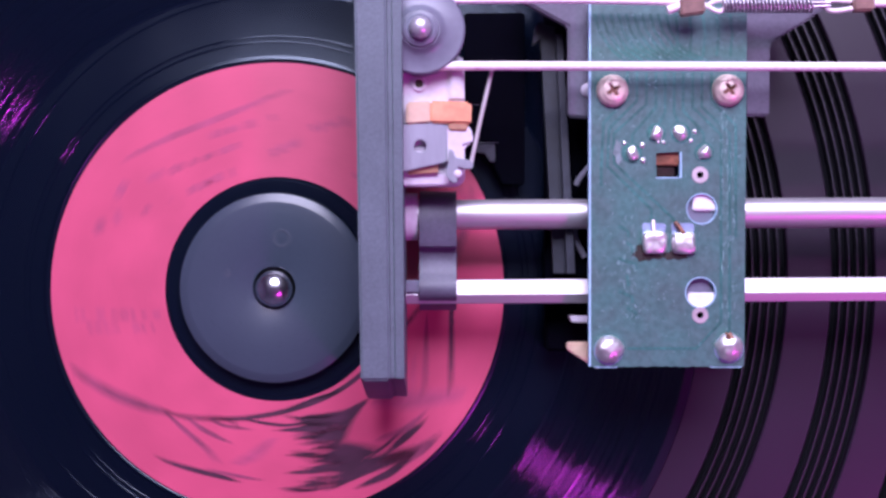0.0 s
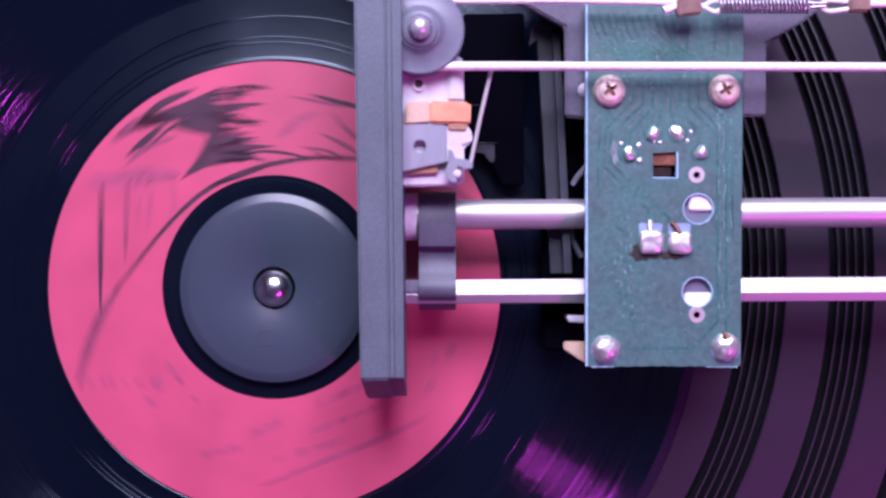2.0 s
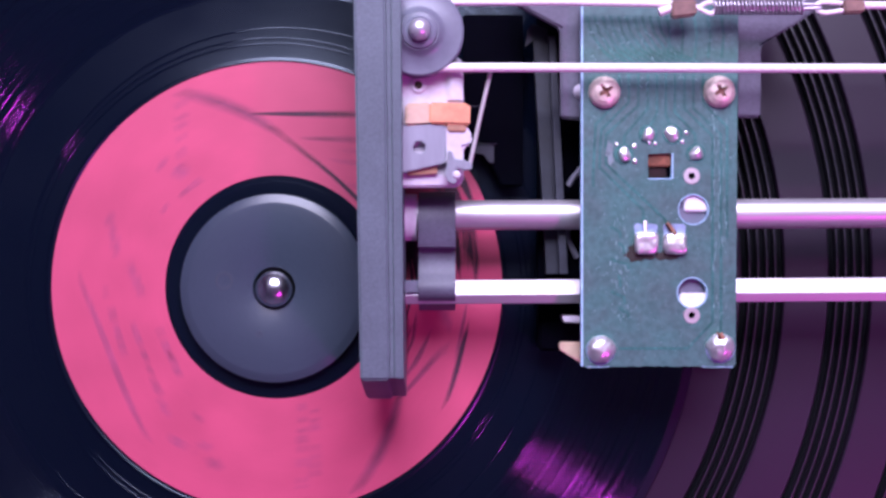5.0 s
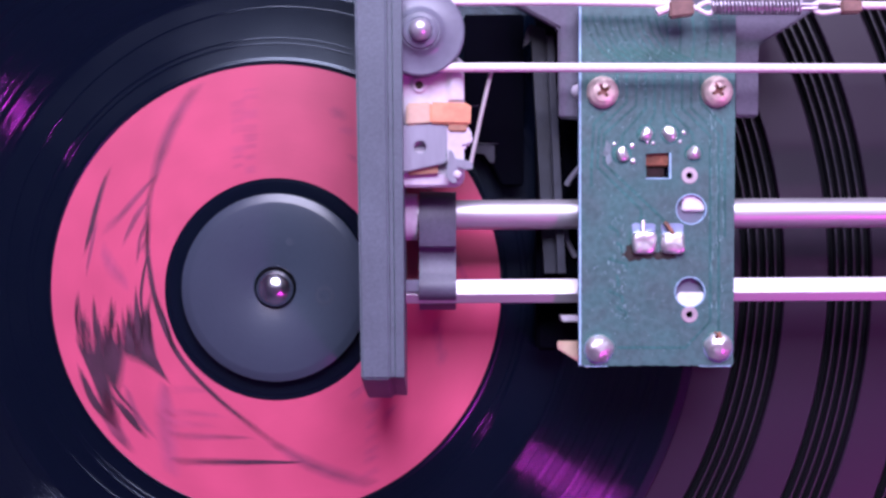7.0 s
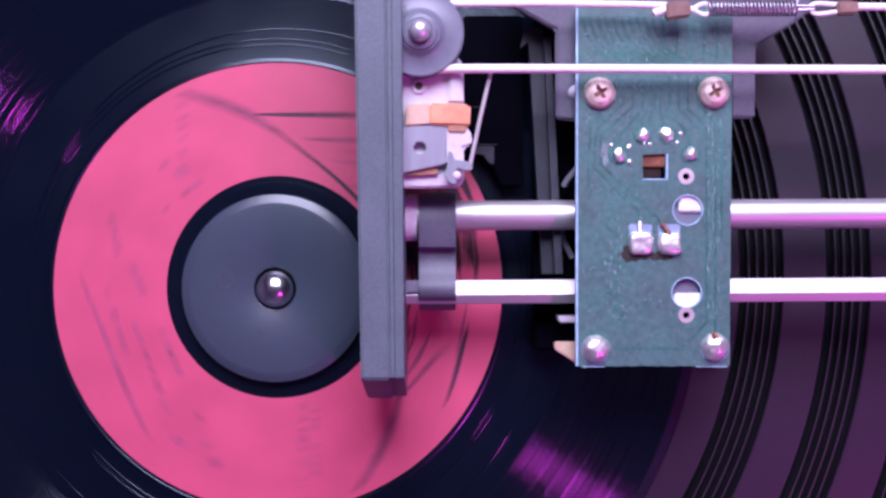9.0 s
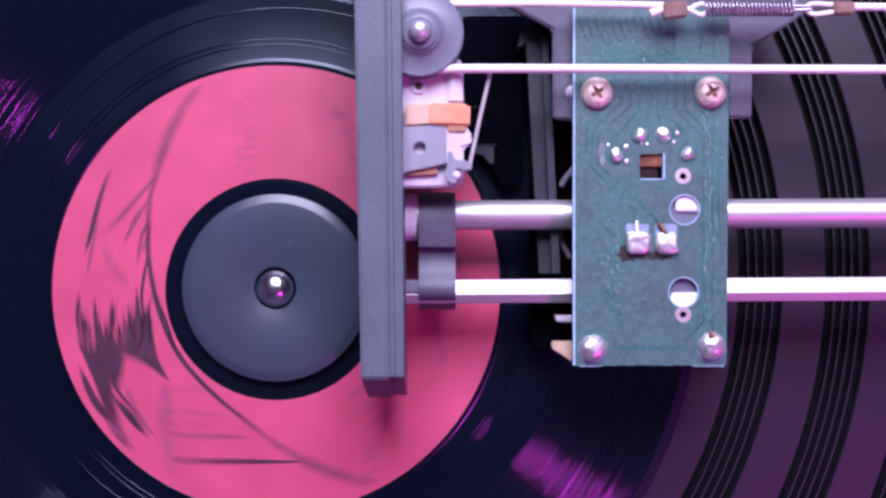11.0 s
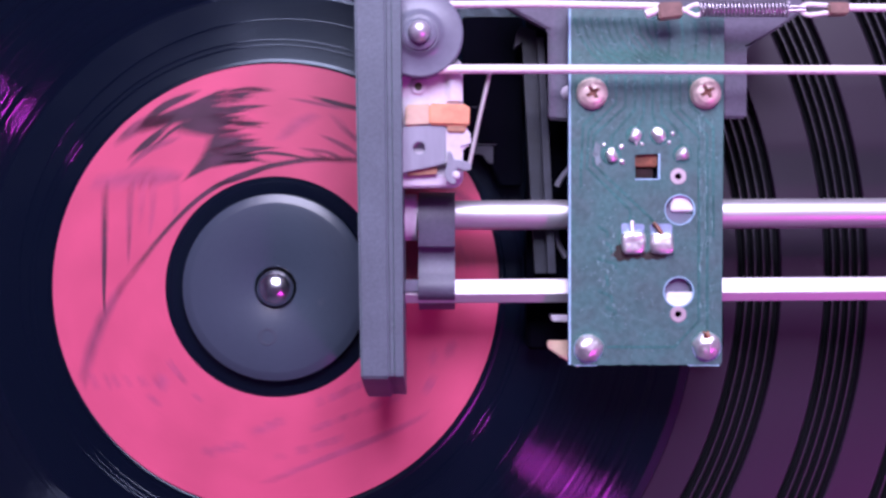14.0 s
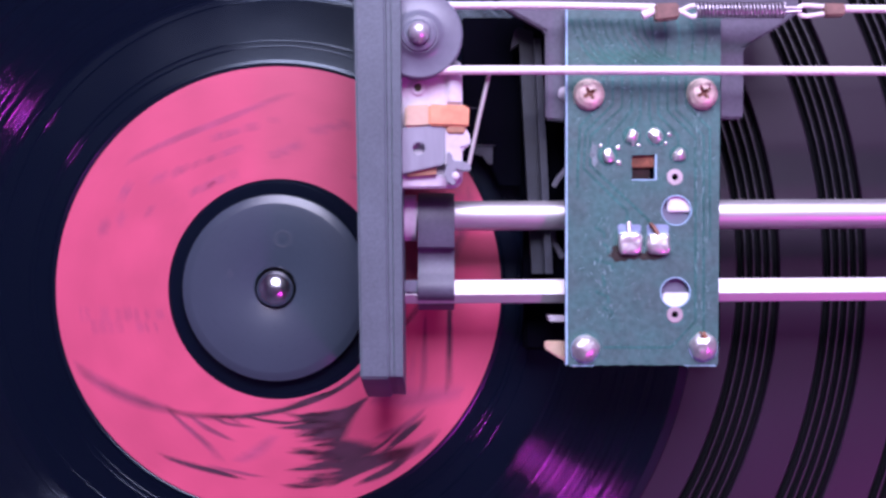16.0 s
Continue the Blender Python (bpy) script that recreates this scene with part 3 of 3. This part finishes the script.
# ---------------------------------------------------------------- what travels along the rods
def build_cord_spring():
    z = 24.5
    y = 45.66
    cs = thing("sprung_cord", (57.71, y, z), "white drive cord joined by a coil spring and brown crimps", "cord", "drive cords")
    part("cord_run", tube([(-4.23, 46.51, z), (22.83, 46.62, z), (45.56, 46.19, z)], 0.677, 12), M_CORD, cs)
    part("cord_run", tube([(77.6, 45.98, z), (118, 45.66, z)], 0.74, 12), M_CORD, cs)
    part("cord_end", tube([(41.96, 44.61, z), (45.03, 45.77, z)], 0.793, 12), M_CORD, cs)
    part("crimp", prism([(44.11, 46.74), (48.73, 46.95), (48.94, 44.01), (44.32, 43.38)], 23.4, 25.8, .35), M_CRIMP, cs, "brown crimp sleeve")
    part("crimp", prism([(76.3, 46.84), (80.5, 46.74), (80.3, 44.43), (76.5, 44.32)], 23.4, 25.8, .35), M_CRIMP, cs, "brown crimp sleeve")
    for pts in ([(48.73, 45.77, 24.8), (50.53, 44.71, 24.8), (51.79, 44.4, 24.8), (52.85, 45.35, 24.8), (52.01, 46.4, 24.8), (50.53, 46.19, 24.8), (49.05, 45.14, 24.8)],
                [(71.4, 45.5, 24.8), (71.9, 46.25, 24.8), (73.2, 46.5, 24.8), (76.6, 46.3, 24.8)],
                [(71.4, 45.6, 24.8), (71.9, 44.8, 24.8), (73.3, 44.5, 24.8), (76.6, 44.95, 24.8)]):
        part("loop", tube(smooth_line(pts), 0.444, 8), M_CORD, cs)
    part("hook", tube([(69.0, 46.0, 24.9), (70.6, 45.95, 25.1), (72.2, 45.9, 25.2)], .3, 8), M_SPRING, cs)
    part("hook", tube([(69.0, 45.2, 24.9), (70.6, 45.25, 25.1), (72.2, 45.3, 25.2)], .3, 8), M_SPRING, cs)
    x0, x1, turns = 52.22, 69.2, 24
    helix = [(x0 + (x1 - x0) * i / (turns * 14), y + 1.35 * math.cos(2 * math.pi * i / 14), z + 1.35 * math.sin(2 * math.pi * i / 14)) for i in range(turns * 14 + 1)]
    part("coil_spring", tube(helix, .27, 8), M_SPRING, cs, "close-wound steel coil spring")
    return cs


def build_carriage():
    ca = thing("tonearm_carriage", (42.66, 11.96, 1.2), "grey and black plastic linear tonearm carriage on two rods", "carriage")
    Z = 20.0
    pb = thing("circuit_board", (42.66, 11.96, 18.4), "green circuit board with soldered joints, screwed on the carriage", "circuit board")
    holes = [ring_pts(*(49.34, 7.65), 2.801, 28), ring_pts(*(49.12, -8.29), 2.801, 28),
             [(40.61, 18.31), (45.46, 18.53), (45.46, 13.57), (40.72, 13.47)], ring_pts(*(49.01, 14.11), 0.646, 14), ring_pts(*(49.01, -12.6), 0.646, 14)]
    rnd = random.Random(7)
    low = [(28.22 + t * (57.2 - 28.22), -22.41 + rnd.uniform(-.1, .1)) for t in [i / 40 for i in range(41)]]
    outline = [(57.96, 46.86), (27.9, 46.86), (27.79, -21.98)] + low + [(57.42, -21.98)]
    part("board", prism(outline, Z - 1.6, Z, 0, holes=holes), M_PCB, pb, "green solder-masked board")
    part("board_edge", prism([(27.8, 47.05), (28.18, 47.05), (28.18, -22.39), (27.8, -22.39)], Z - 1.6, Z + .02), M_PCBEDGE, pb, "pale cut edge")
    for x0, x1 in ((28.7, 33.4), (50.8, 57.1)):
        part("board_edge", prism([(x0, -22.2), (x1, -22.2), (x1 - .2, -22.62), (x0 + .2, -22.62)], Z - 1.5, Z - .05), M_PCBEDGE, pb, "pale cut edge")
    for cx, cy, r in ((49.34, 7.65, 2.801), (49.12, -8.29, 2.801)):
        part("hole_rim", lathe(cx, cy, [(r - .02, Z - 1.6), (r + .2, Z - 1.6), (r + .2, Z + .03), (r - .02, Z + .03)], 36), M_PCBEDGE, pb, "pale drilled rim")
    x0, x1, y0, y1 = 40.61, 45.46, 13.57, 18.42
    strips = [block(x1 - .28, x1 + .1, y0 - .1, y1 + .1, Z - 1.5, Z + .02, .05), block(x0, x1 - .28, y0 - .15, y0 + .1, Z - 1.4, Z + .026, .04)]
    part("slot_rim", joined(strips), M_PCBEDGE, pb, "pale cut slot edge")

    # copper tracks under the mask
    tracks = []

    def track(pts, w=.52):
        tracks.append(pts)
        part("track", ribbon(pts, w, Z, .03 + .0012 * len(tracks), 1), M_TRACE, pb)
    track([(36.95, 34.36), (36.95, 28.22), (31.67, 22.95), (31.35, 15.73), (39.75, 7.54), (39.75, 4.42)])
    track([(38.78, 34.36), (38.78, 27.58), (32.53, 21.98), (32.53, 16.48), (43.74, 5.92), (45.35, 3.99)])
    track([(40.61, 34.36), (40.61, 27.04), (36.09, 21.76), (36.09, 19.28)])
    track([(42.34, 34.36), (42.34, 25.96), (40.83, 23.27)])
    track([(44.06, 34.36), (44.06, 25.96), (45.14, 23.27)])
    track([(45.78, 34.36), (45.78, 26.39), (49.66, 22.08), (49.77, 19.71)])
    track([(47.61, 34.36), (47.61, 27.04), (53.0, 21.76), (53.0, -13.9), (48.26, -18.96), (35.12, -18.96)])
    track([(49.34, 34.36), (49.34, 27.04), (54.62, 22.08), (54.62, -16.59)])
    track([(35.12, 34.36), (35.12, 28.55), (30.59, 24.02), (30.16, 15.19), (30.16, 11.96)])
    track([(51.17, 34.36), (51.17, 28.12), (55.8, 23.59), (55.8, 2.26)])
    track([(28.87, 44.81), (29.73, 41.58), (32.1, 38.03), (35.12, 35.44), (35.12, 34.36)])
    track([(30.38, 44.81), (31.24, 41.58), (33.61, 38.03), (36.9, 35.44), (36.9, 34.36)])
    track([(31.89, 44.81), (32.75, 41.58), (35.12, 38.03), (38.67, 35.44), (38.67, 34.36)])
    track([(33.39, 44.81), (34.26, 41.58), (36.63, 38.03), (40.45, 35.44), (40.45, 34.36)])
    track([(34.9, 44.81), (35.76, 41.58), (38.13, 38.03), (42.23, 35.44), (42.23, 34.36)])
    track([(36.41, 44.81), (37.27, 41.58), (39.64, 38.03), (44.0, 35.44), (44.0, 34.36)])
    track([(37.92, 44.81), (38.78, 41.58), (41.15, 38.03), (45.78, 35.44), (45.78, 34.36)])
    track([(39.43, 44.81), (40.29, 41.58), (42.66, 38.03), (47.56, 35.44), (47.56, 34.36)])
    track([(40.93, 44.81), (41.8, 41.58), (44.17, 38.03), (49.34, 35.44), (49.34, 34.36)])
    track([(42.44, 44.81), (43.3, 41.58), (45.67, 38.03), (51.11, 35.44), (51.11, 34.36)])
    track([(44.27, 45.14), (44.81, 41.04), (44.38, 36.73)])
    track([(46.86, 45.14), (47.4, 41.04), (46.97, 36.73)])
    track([(49.44, 45.14), (49.98, 41.04), (49.55, 36.73)])
    track([(52.03, 45.14), (52.57, 41.04), (52.14, 36.73)])
    track([(54.62, 45.14), (55.15, 41.04), (54.72, 36.73)])
    track([(33.5, 4.42), (35.33, 3.34), (35.33, 2.26)])
    track([(35.01, 1.29), (36.09, 0.22), (36.09, -0.86)])
    track([(33.5, -1.83), (36.84, -2.91), (36.84, -3.99)])
    track([(35.01, -4.96), (35.33, -6.03), (35.33, -7.11)])
    track([(33.5, -8.08), (36.09, -9.16), (36.09, -10.23)])
    track([(35.01, -11.2), (36.84, -12.28), (36.84, -13.36)])

    # solder joints and pads
    for cx, cy, r, h in ((40.61, 22.08, 1.4) + (.9,), (45.35, 22.08, 1.508) + (.9,), (35.98, 18.21, 1.508) + (1.0,), (49.77, 18.42, 1.4) + (.9,)):
        joint = part("solder_joint", lumpy(dome(cx, cy, Z, r * .92, h, 28, 10), .52, .55), M_SOLDER, pb, "shiny solder joint", 80)
        part("pin", dome(cx + .15, cy - .1, Z + h * .6, .3, .45, 10, 4, flat=.3), M_SOLDER, joint)
        part("pad", lathe(cx, cy, [(0, Z), (r + .45, Z), (r + .4, Z + .06), (0, Z + .06)], 24, False), M_TRACE, joint)
    for cx, cy, r, h in ((40.29, 1.4, 2.478) + (1.3,), (45.78, 1.29, 2.37) + (1.3,)):
        bm = lumpy(pillow(cx, cy - .15, Z, r * .97, r * .88, h * 1.1), .22, .5)
        part("solder_joint", bm, M_SOLDER, pb, "large square solder joint", 80)
    for cx, cy, r, h in ((31.56, -19.07, 2.693) + (1.9,), (54.51, -18.74, 2.693) + (1.9,)):
        joint = part("solder_joint", lumpy(dome(cx, cy, Z, r, h, 48, 16), .34, .62), M_SOLDER, pb, "domed corner solder joint", 80)
        part("pad", lathe(cx, cy - .25, [(0, Z), (r + .15, Z), (r + .1, Z + .08), (0, Z + .08)], 28, False), M_BAREPAD, joint)
    for x0, x1, lead, m in ((37.9, 42.5, [(40.05, 5.4, 20.3), (40.0, 4.2, 20.7), (40.1, 2.6, 21.2)], M_PAD), (43.5, 47.9, [(44.2, 5.1, 20.4), (44.9, 4.2, 20.8), (45.7, 2.8, 21.3)], M_COPPER)):
        part("bare_pad", prism([(x0, 4.6), (x0 + .5, 5.0), (x1 - .4, 4.9), (x1, 4.5), (x1 - .3, 1.0), (x0 + .3, 1.0)], Z, Z + .09, .03), M_BAREPAD, pb, "bare tinned pad, a bluish reflection put into its colour")
        part("lead", tube(smooth_line(lead), .42, 10), m, pb, "soldered wire lead")
    for cx, cy, r in ((38.0, 19.8, .5), (38.1, 16.9, .6), (40.9, 20.5, .38), (42.0, 20.3, .4), (47.2, 20.6, .38), (47.9, 22.4, .42), (49.0, 17.6, .45), (34.6, 20.2, .35)):
        part("solder_splash", lumpy(dome(cx, cy, Z, r, r * .6, 14, 5), .15, 1.3), M_SOLDER, pb, "small splash of solder", 80)
    part("flux_film", prism(lump_ring(33.3, 18.5, .75, 2.1, 5), Z, Z + .11), M_RESIDUE, pb, "pale dried flux film")
    part("flux_stain", prism(lump_ring(54.4, -17.0, .8, .9, 6), Z + .9, Z + 1.5, .2), M_BROWN, pb, "amber burnt flux")
    part("wire_stub", tube([(54.5, -17.49, 21.2), (53.84, -16.34, 22.1), (53.41, -15.81, 22)], .22, 8), M_COPPER, pb)
    for cx, cy in ((49.01, 14.11), (49.01, -12.6)):
        part("ring_pad", lathe(cx, cy, [(.6, Z), (1.6, Z), (1.5, Z + .12), (.65, Z + .12)], 28), M_PAD, pb)
    part("flux_stain", prism(lump_ring(39.0, -.6, 2.5, 1.9, 3), Z, Z + .05), M_FLUX, pb, "brown burnt flux")
    part("flux_stain", prism(lump_ring(44.2, -1.2, 2.3, .9, 4), Z, Z + .05), M_FLUX, pb, "brown burnt flux")
    specks = []
    for i in range(420):
        px, py = rnd.uniform(28.65, 56.88), rnd.uniform(-21.44, 45.35)
        r = rnd.choice((.04, .05, .05, .06, .07, .10))
        if all((px - q[0]) ** 2 + (py - q[1]) ** 2 > 12 for q in ((49.34, 7.65), (49.12, -8.29), (42.98, 16.05))):
            specks.append(prism(ring_pts(px, py, r, 6, rnd.random()), Z, Z + .05))
    for i in range(90):
        px, py, ln = rnd.choice((53.3, 54.2, 55.3)) + rnd.gauss(0, .22), rnd.uniform(-17.2, 31), rnd.uniform(.3, 1.6)
        specks.append(ribbon([(px, py), (px + rnd.uniform(-.06, .06), py + ln)], rnd.choice((.08, .11, .16)), Z + .08, .02, .5))
    for i in range(54):
        px, py = rnd.choice((34.6, 36.3)) + rnd.gauss(0, .45), rnd.uniform(-14.97, 6)
        specks.append(ribbon([(px, py), (px + rnd.uniform(-.2, .2), py + rnd.uniform(.1, .9))], rnd.choice((.1, .14, .2)), Z + .08, .03, .5))
    for i in range(60):
        px, py, a = rnd.uniform(29, 57), rnd.uniform(31, 46), rnd.uniform(0, 3.14)
        ln = rnd.uniform(.3, 1.3)
        specks.append(ribbon([(px, py), (px + ln * math.cos(a), py + ln * math.sin(a))], rnd.choice((.06, .09, .12)), Z + .08, .02, .5))
    part("dust", joined(specks), M_DUST, pb)["kind"] = "stuff"

    # cross-recessed screws
    for cx, cy in ((32.29, 30.14), (54.28, 30.25)):
        a = rnd.uniform(.3, .6)
        R = 2.95
        side = [(1.2, Z + .2), (R, Z + .2), (R, Z + .6)] + [(R * math.cos(k * .15), Z + .6 + 1.45 * math.sin(k * .15)) for k in range(1, 7)] + [(1.95, Z + 1.9), (1.2, Z + 1.3)]
        screw = part("screw", lathe(cx, cy, side, 36), M_SCREW, pb, "copper-toned cross-head screw")
        cross = []
        for k in range(4):
            u = k * math.pi / 2 + a
            c, s = math.cos(u), math.sin(u)
            cross += [(cx + p * c - q * s, cy + p * s + q * c) for p, q in ((1.5, -.31), (1.5, .31), (.42, .42))]
        top = prism(ring_pts(cx, cy, 1.97, 36), Z + 1.2, Z + 2.3, 0, holes=[cross])
        for v in top.verts:
            v.co.z -= .11 * ((v.co.x - cx) ** 2 + (v.co.y - cy) ** 2)
        part("head_top", top, M_SCREW, screw)
        part("recess", prism(ring_pts(cx, cy, 1.5, 16), Z + .9, Z + 1.2), M_RECESS, screw, "dark cross recess")
        part("washer", lathe(cx, cy, [(1, Z), (R + .12, Z), (R + .1, Z + .2), (1, Z + .2)], 36), M_SCREW, screw)

    # frame under the board
    part("frame_plate", prism([(15.38, 47.88), (24.1, 43.08), (24.21, 25.63), (28.58, 25.2), (28.58, 35.01), (58.24, 35.01), (58.24, 25.74), (63.04, 25.74), (63.15, 39.7), (69.91, 43.74), (73.95, 46.57), (73.95, 54.64), (15.38, 54.64)],
                              14, 17, .4), M_BRACKET, ca, "grey plastic frame plate")
    part("peg", dome(28.03, 30.65, 8, 1.636, 1.2, 20, 5, flat=8.5), M_WHITE, ca)
    part("wire_end", tube(smooth_line([(26.5, 12.9, 9.5), (27.3, 14.3, 10.4), (28.9, 16.3, 11.5)]), .6, 12), M_PLATE, ca, "grey bent wire end")
    part("wire_loop", tube(smooth_line([(28.4, 8.5, 6.8), (26.7, 5.2, 7.6), (26.6, 2.0, 7.8), (28.4, -1.6, 7.2)]), .6, 12), M_PLATE, ca, "grey bent wire")
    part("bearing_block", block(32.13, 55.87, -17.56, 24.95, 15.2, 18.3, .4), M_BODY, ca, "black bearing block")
    for y0, y1, y2 in ((10.75, 7.28, 4.45), (-11.51, -8.36, -5.32)):
        part("bearing_cap", block(47.75 if y0 > 0 else 46.9, 52.57, y0, y1, 17.5, 19.4, .3), M_CAP, ca, "white bearing cap")
        part("bearing_seat", block(46.3, 52.57, min(y0, y2), max(y0, y2), 17.4, 18.7, .2), M_PULLEY, ca, "grey bearing seat")
    part("coil", block(39.76, 46.82, 15.97, 19.44, 17.5, 19.2, .2), M_COPPER, ca, "copper coil")
    part("coil_former", block(39.9, 44.4, 12.8, 15.9, 17.5, 18.6, .2), M_FORMER, ca, "coil former, the slot's shade put into its colour")
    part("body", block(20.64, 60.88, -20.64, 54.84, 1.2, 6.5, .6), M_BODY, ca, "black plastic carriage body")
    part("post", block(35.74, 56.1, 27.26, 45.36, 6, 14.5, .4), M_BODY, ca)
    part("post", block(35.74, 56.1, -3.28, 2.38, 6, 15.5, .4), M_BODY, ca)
    part("slat", loft([(19.26, 45.18, 6), (22.31, 44.28, 6), (24.56, -4.84, 6), (22.08, -4.84, 6)], [(19.26, 45.18, 9), (22.31, 44.28, 9), (24.56, -4.84, 9), (22.08, -4.84, 9)]), M_SLAT, ca, "dusty dark slat")
    part("slat", loft([(22.35, 42.58, 6), (23.69, 42.58, 6), (26.15, -4.81, 6), (24.59, -4.81, 6)], [(22.35, 42.58, 11), (23.69, 42.58, 11), (26.15, -4.81, 11), (24.59, -4.81, 11)]), M_SLAT_PALE, ca, "dusty dark slat")
    part("slat_hook", prism([(19.38, 45.4), (18.48, 44.5), (17.8, 40.67), (19.6, 42.02)], 6, 9, .1), M_SLAT, ca)
    part("rung", prism([(23.12, 32.65), (25.58, 32.65), (25.58, 30.63), (23.12, 30.63)], 6, 10, .2), M_SLAT, ca)
    part("stylus_shield", prism([(23.98, -18.07), (30.23, -18.07), (30.23, -23.44), (28.91, -22.67), (24.09, -19.6)], 14.2, 16, .25), M_CREAM, ca, "cream plastic finger guard")
    part("lug", prism([(24.93, -13.14), (30.72, -13.25), (30.72, -14.69), (25.38, -14.47)], 6, 12, .2), M_WHITE, ca)
    return ca, pb


build_room()
platter = build_platter()
mat = build_mat()
record = build_record()
adapter = build_adapter()
build_bar()
pulley = build_pulley()
build_switch()
build_clip()
build_rods()
build_lower_cord()
sprung_cord = build_cord_spring()
carriage, circuit_board = build_carriage()


def motions():
    """The record turns at 45 turns a minute; the carriage creeps inwards."""
    steps = int(LENGTH * 10)
    for ob in (platter, mat, record, adapter):
        o = ORIGIN[ob.name] * MM
        walk(ob, [(i / 10, pose(*o, 0, 0, SPIN * i / 10)) for i in range(steps + 1)])
    for ob in (carriage, circuit_board, sprung_cord):
        o = ORIGIN[ob.name] * MM
        walk(ob, [(t, pose(o.x + TRAVEL * MM * t / LENGTH, o.y, o.z)) for t in (0, 4, 8, 12, 16)])
    o = ORIGIN[pulley.name] * MM
    walk(pulley, [(0, pose(*o)), (8, pose(*o, 0, 0, 16)), (16, pose(*o, 0, 0, 32))])


motions()
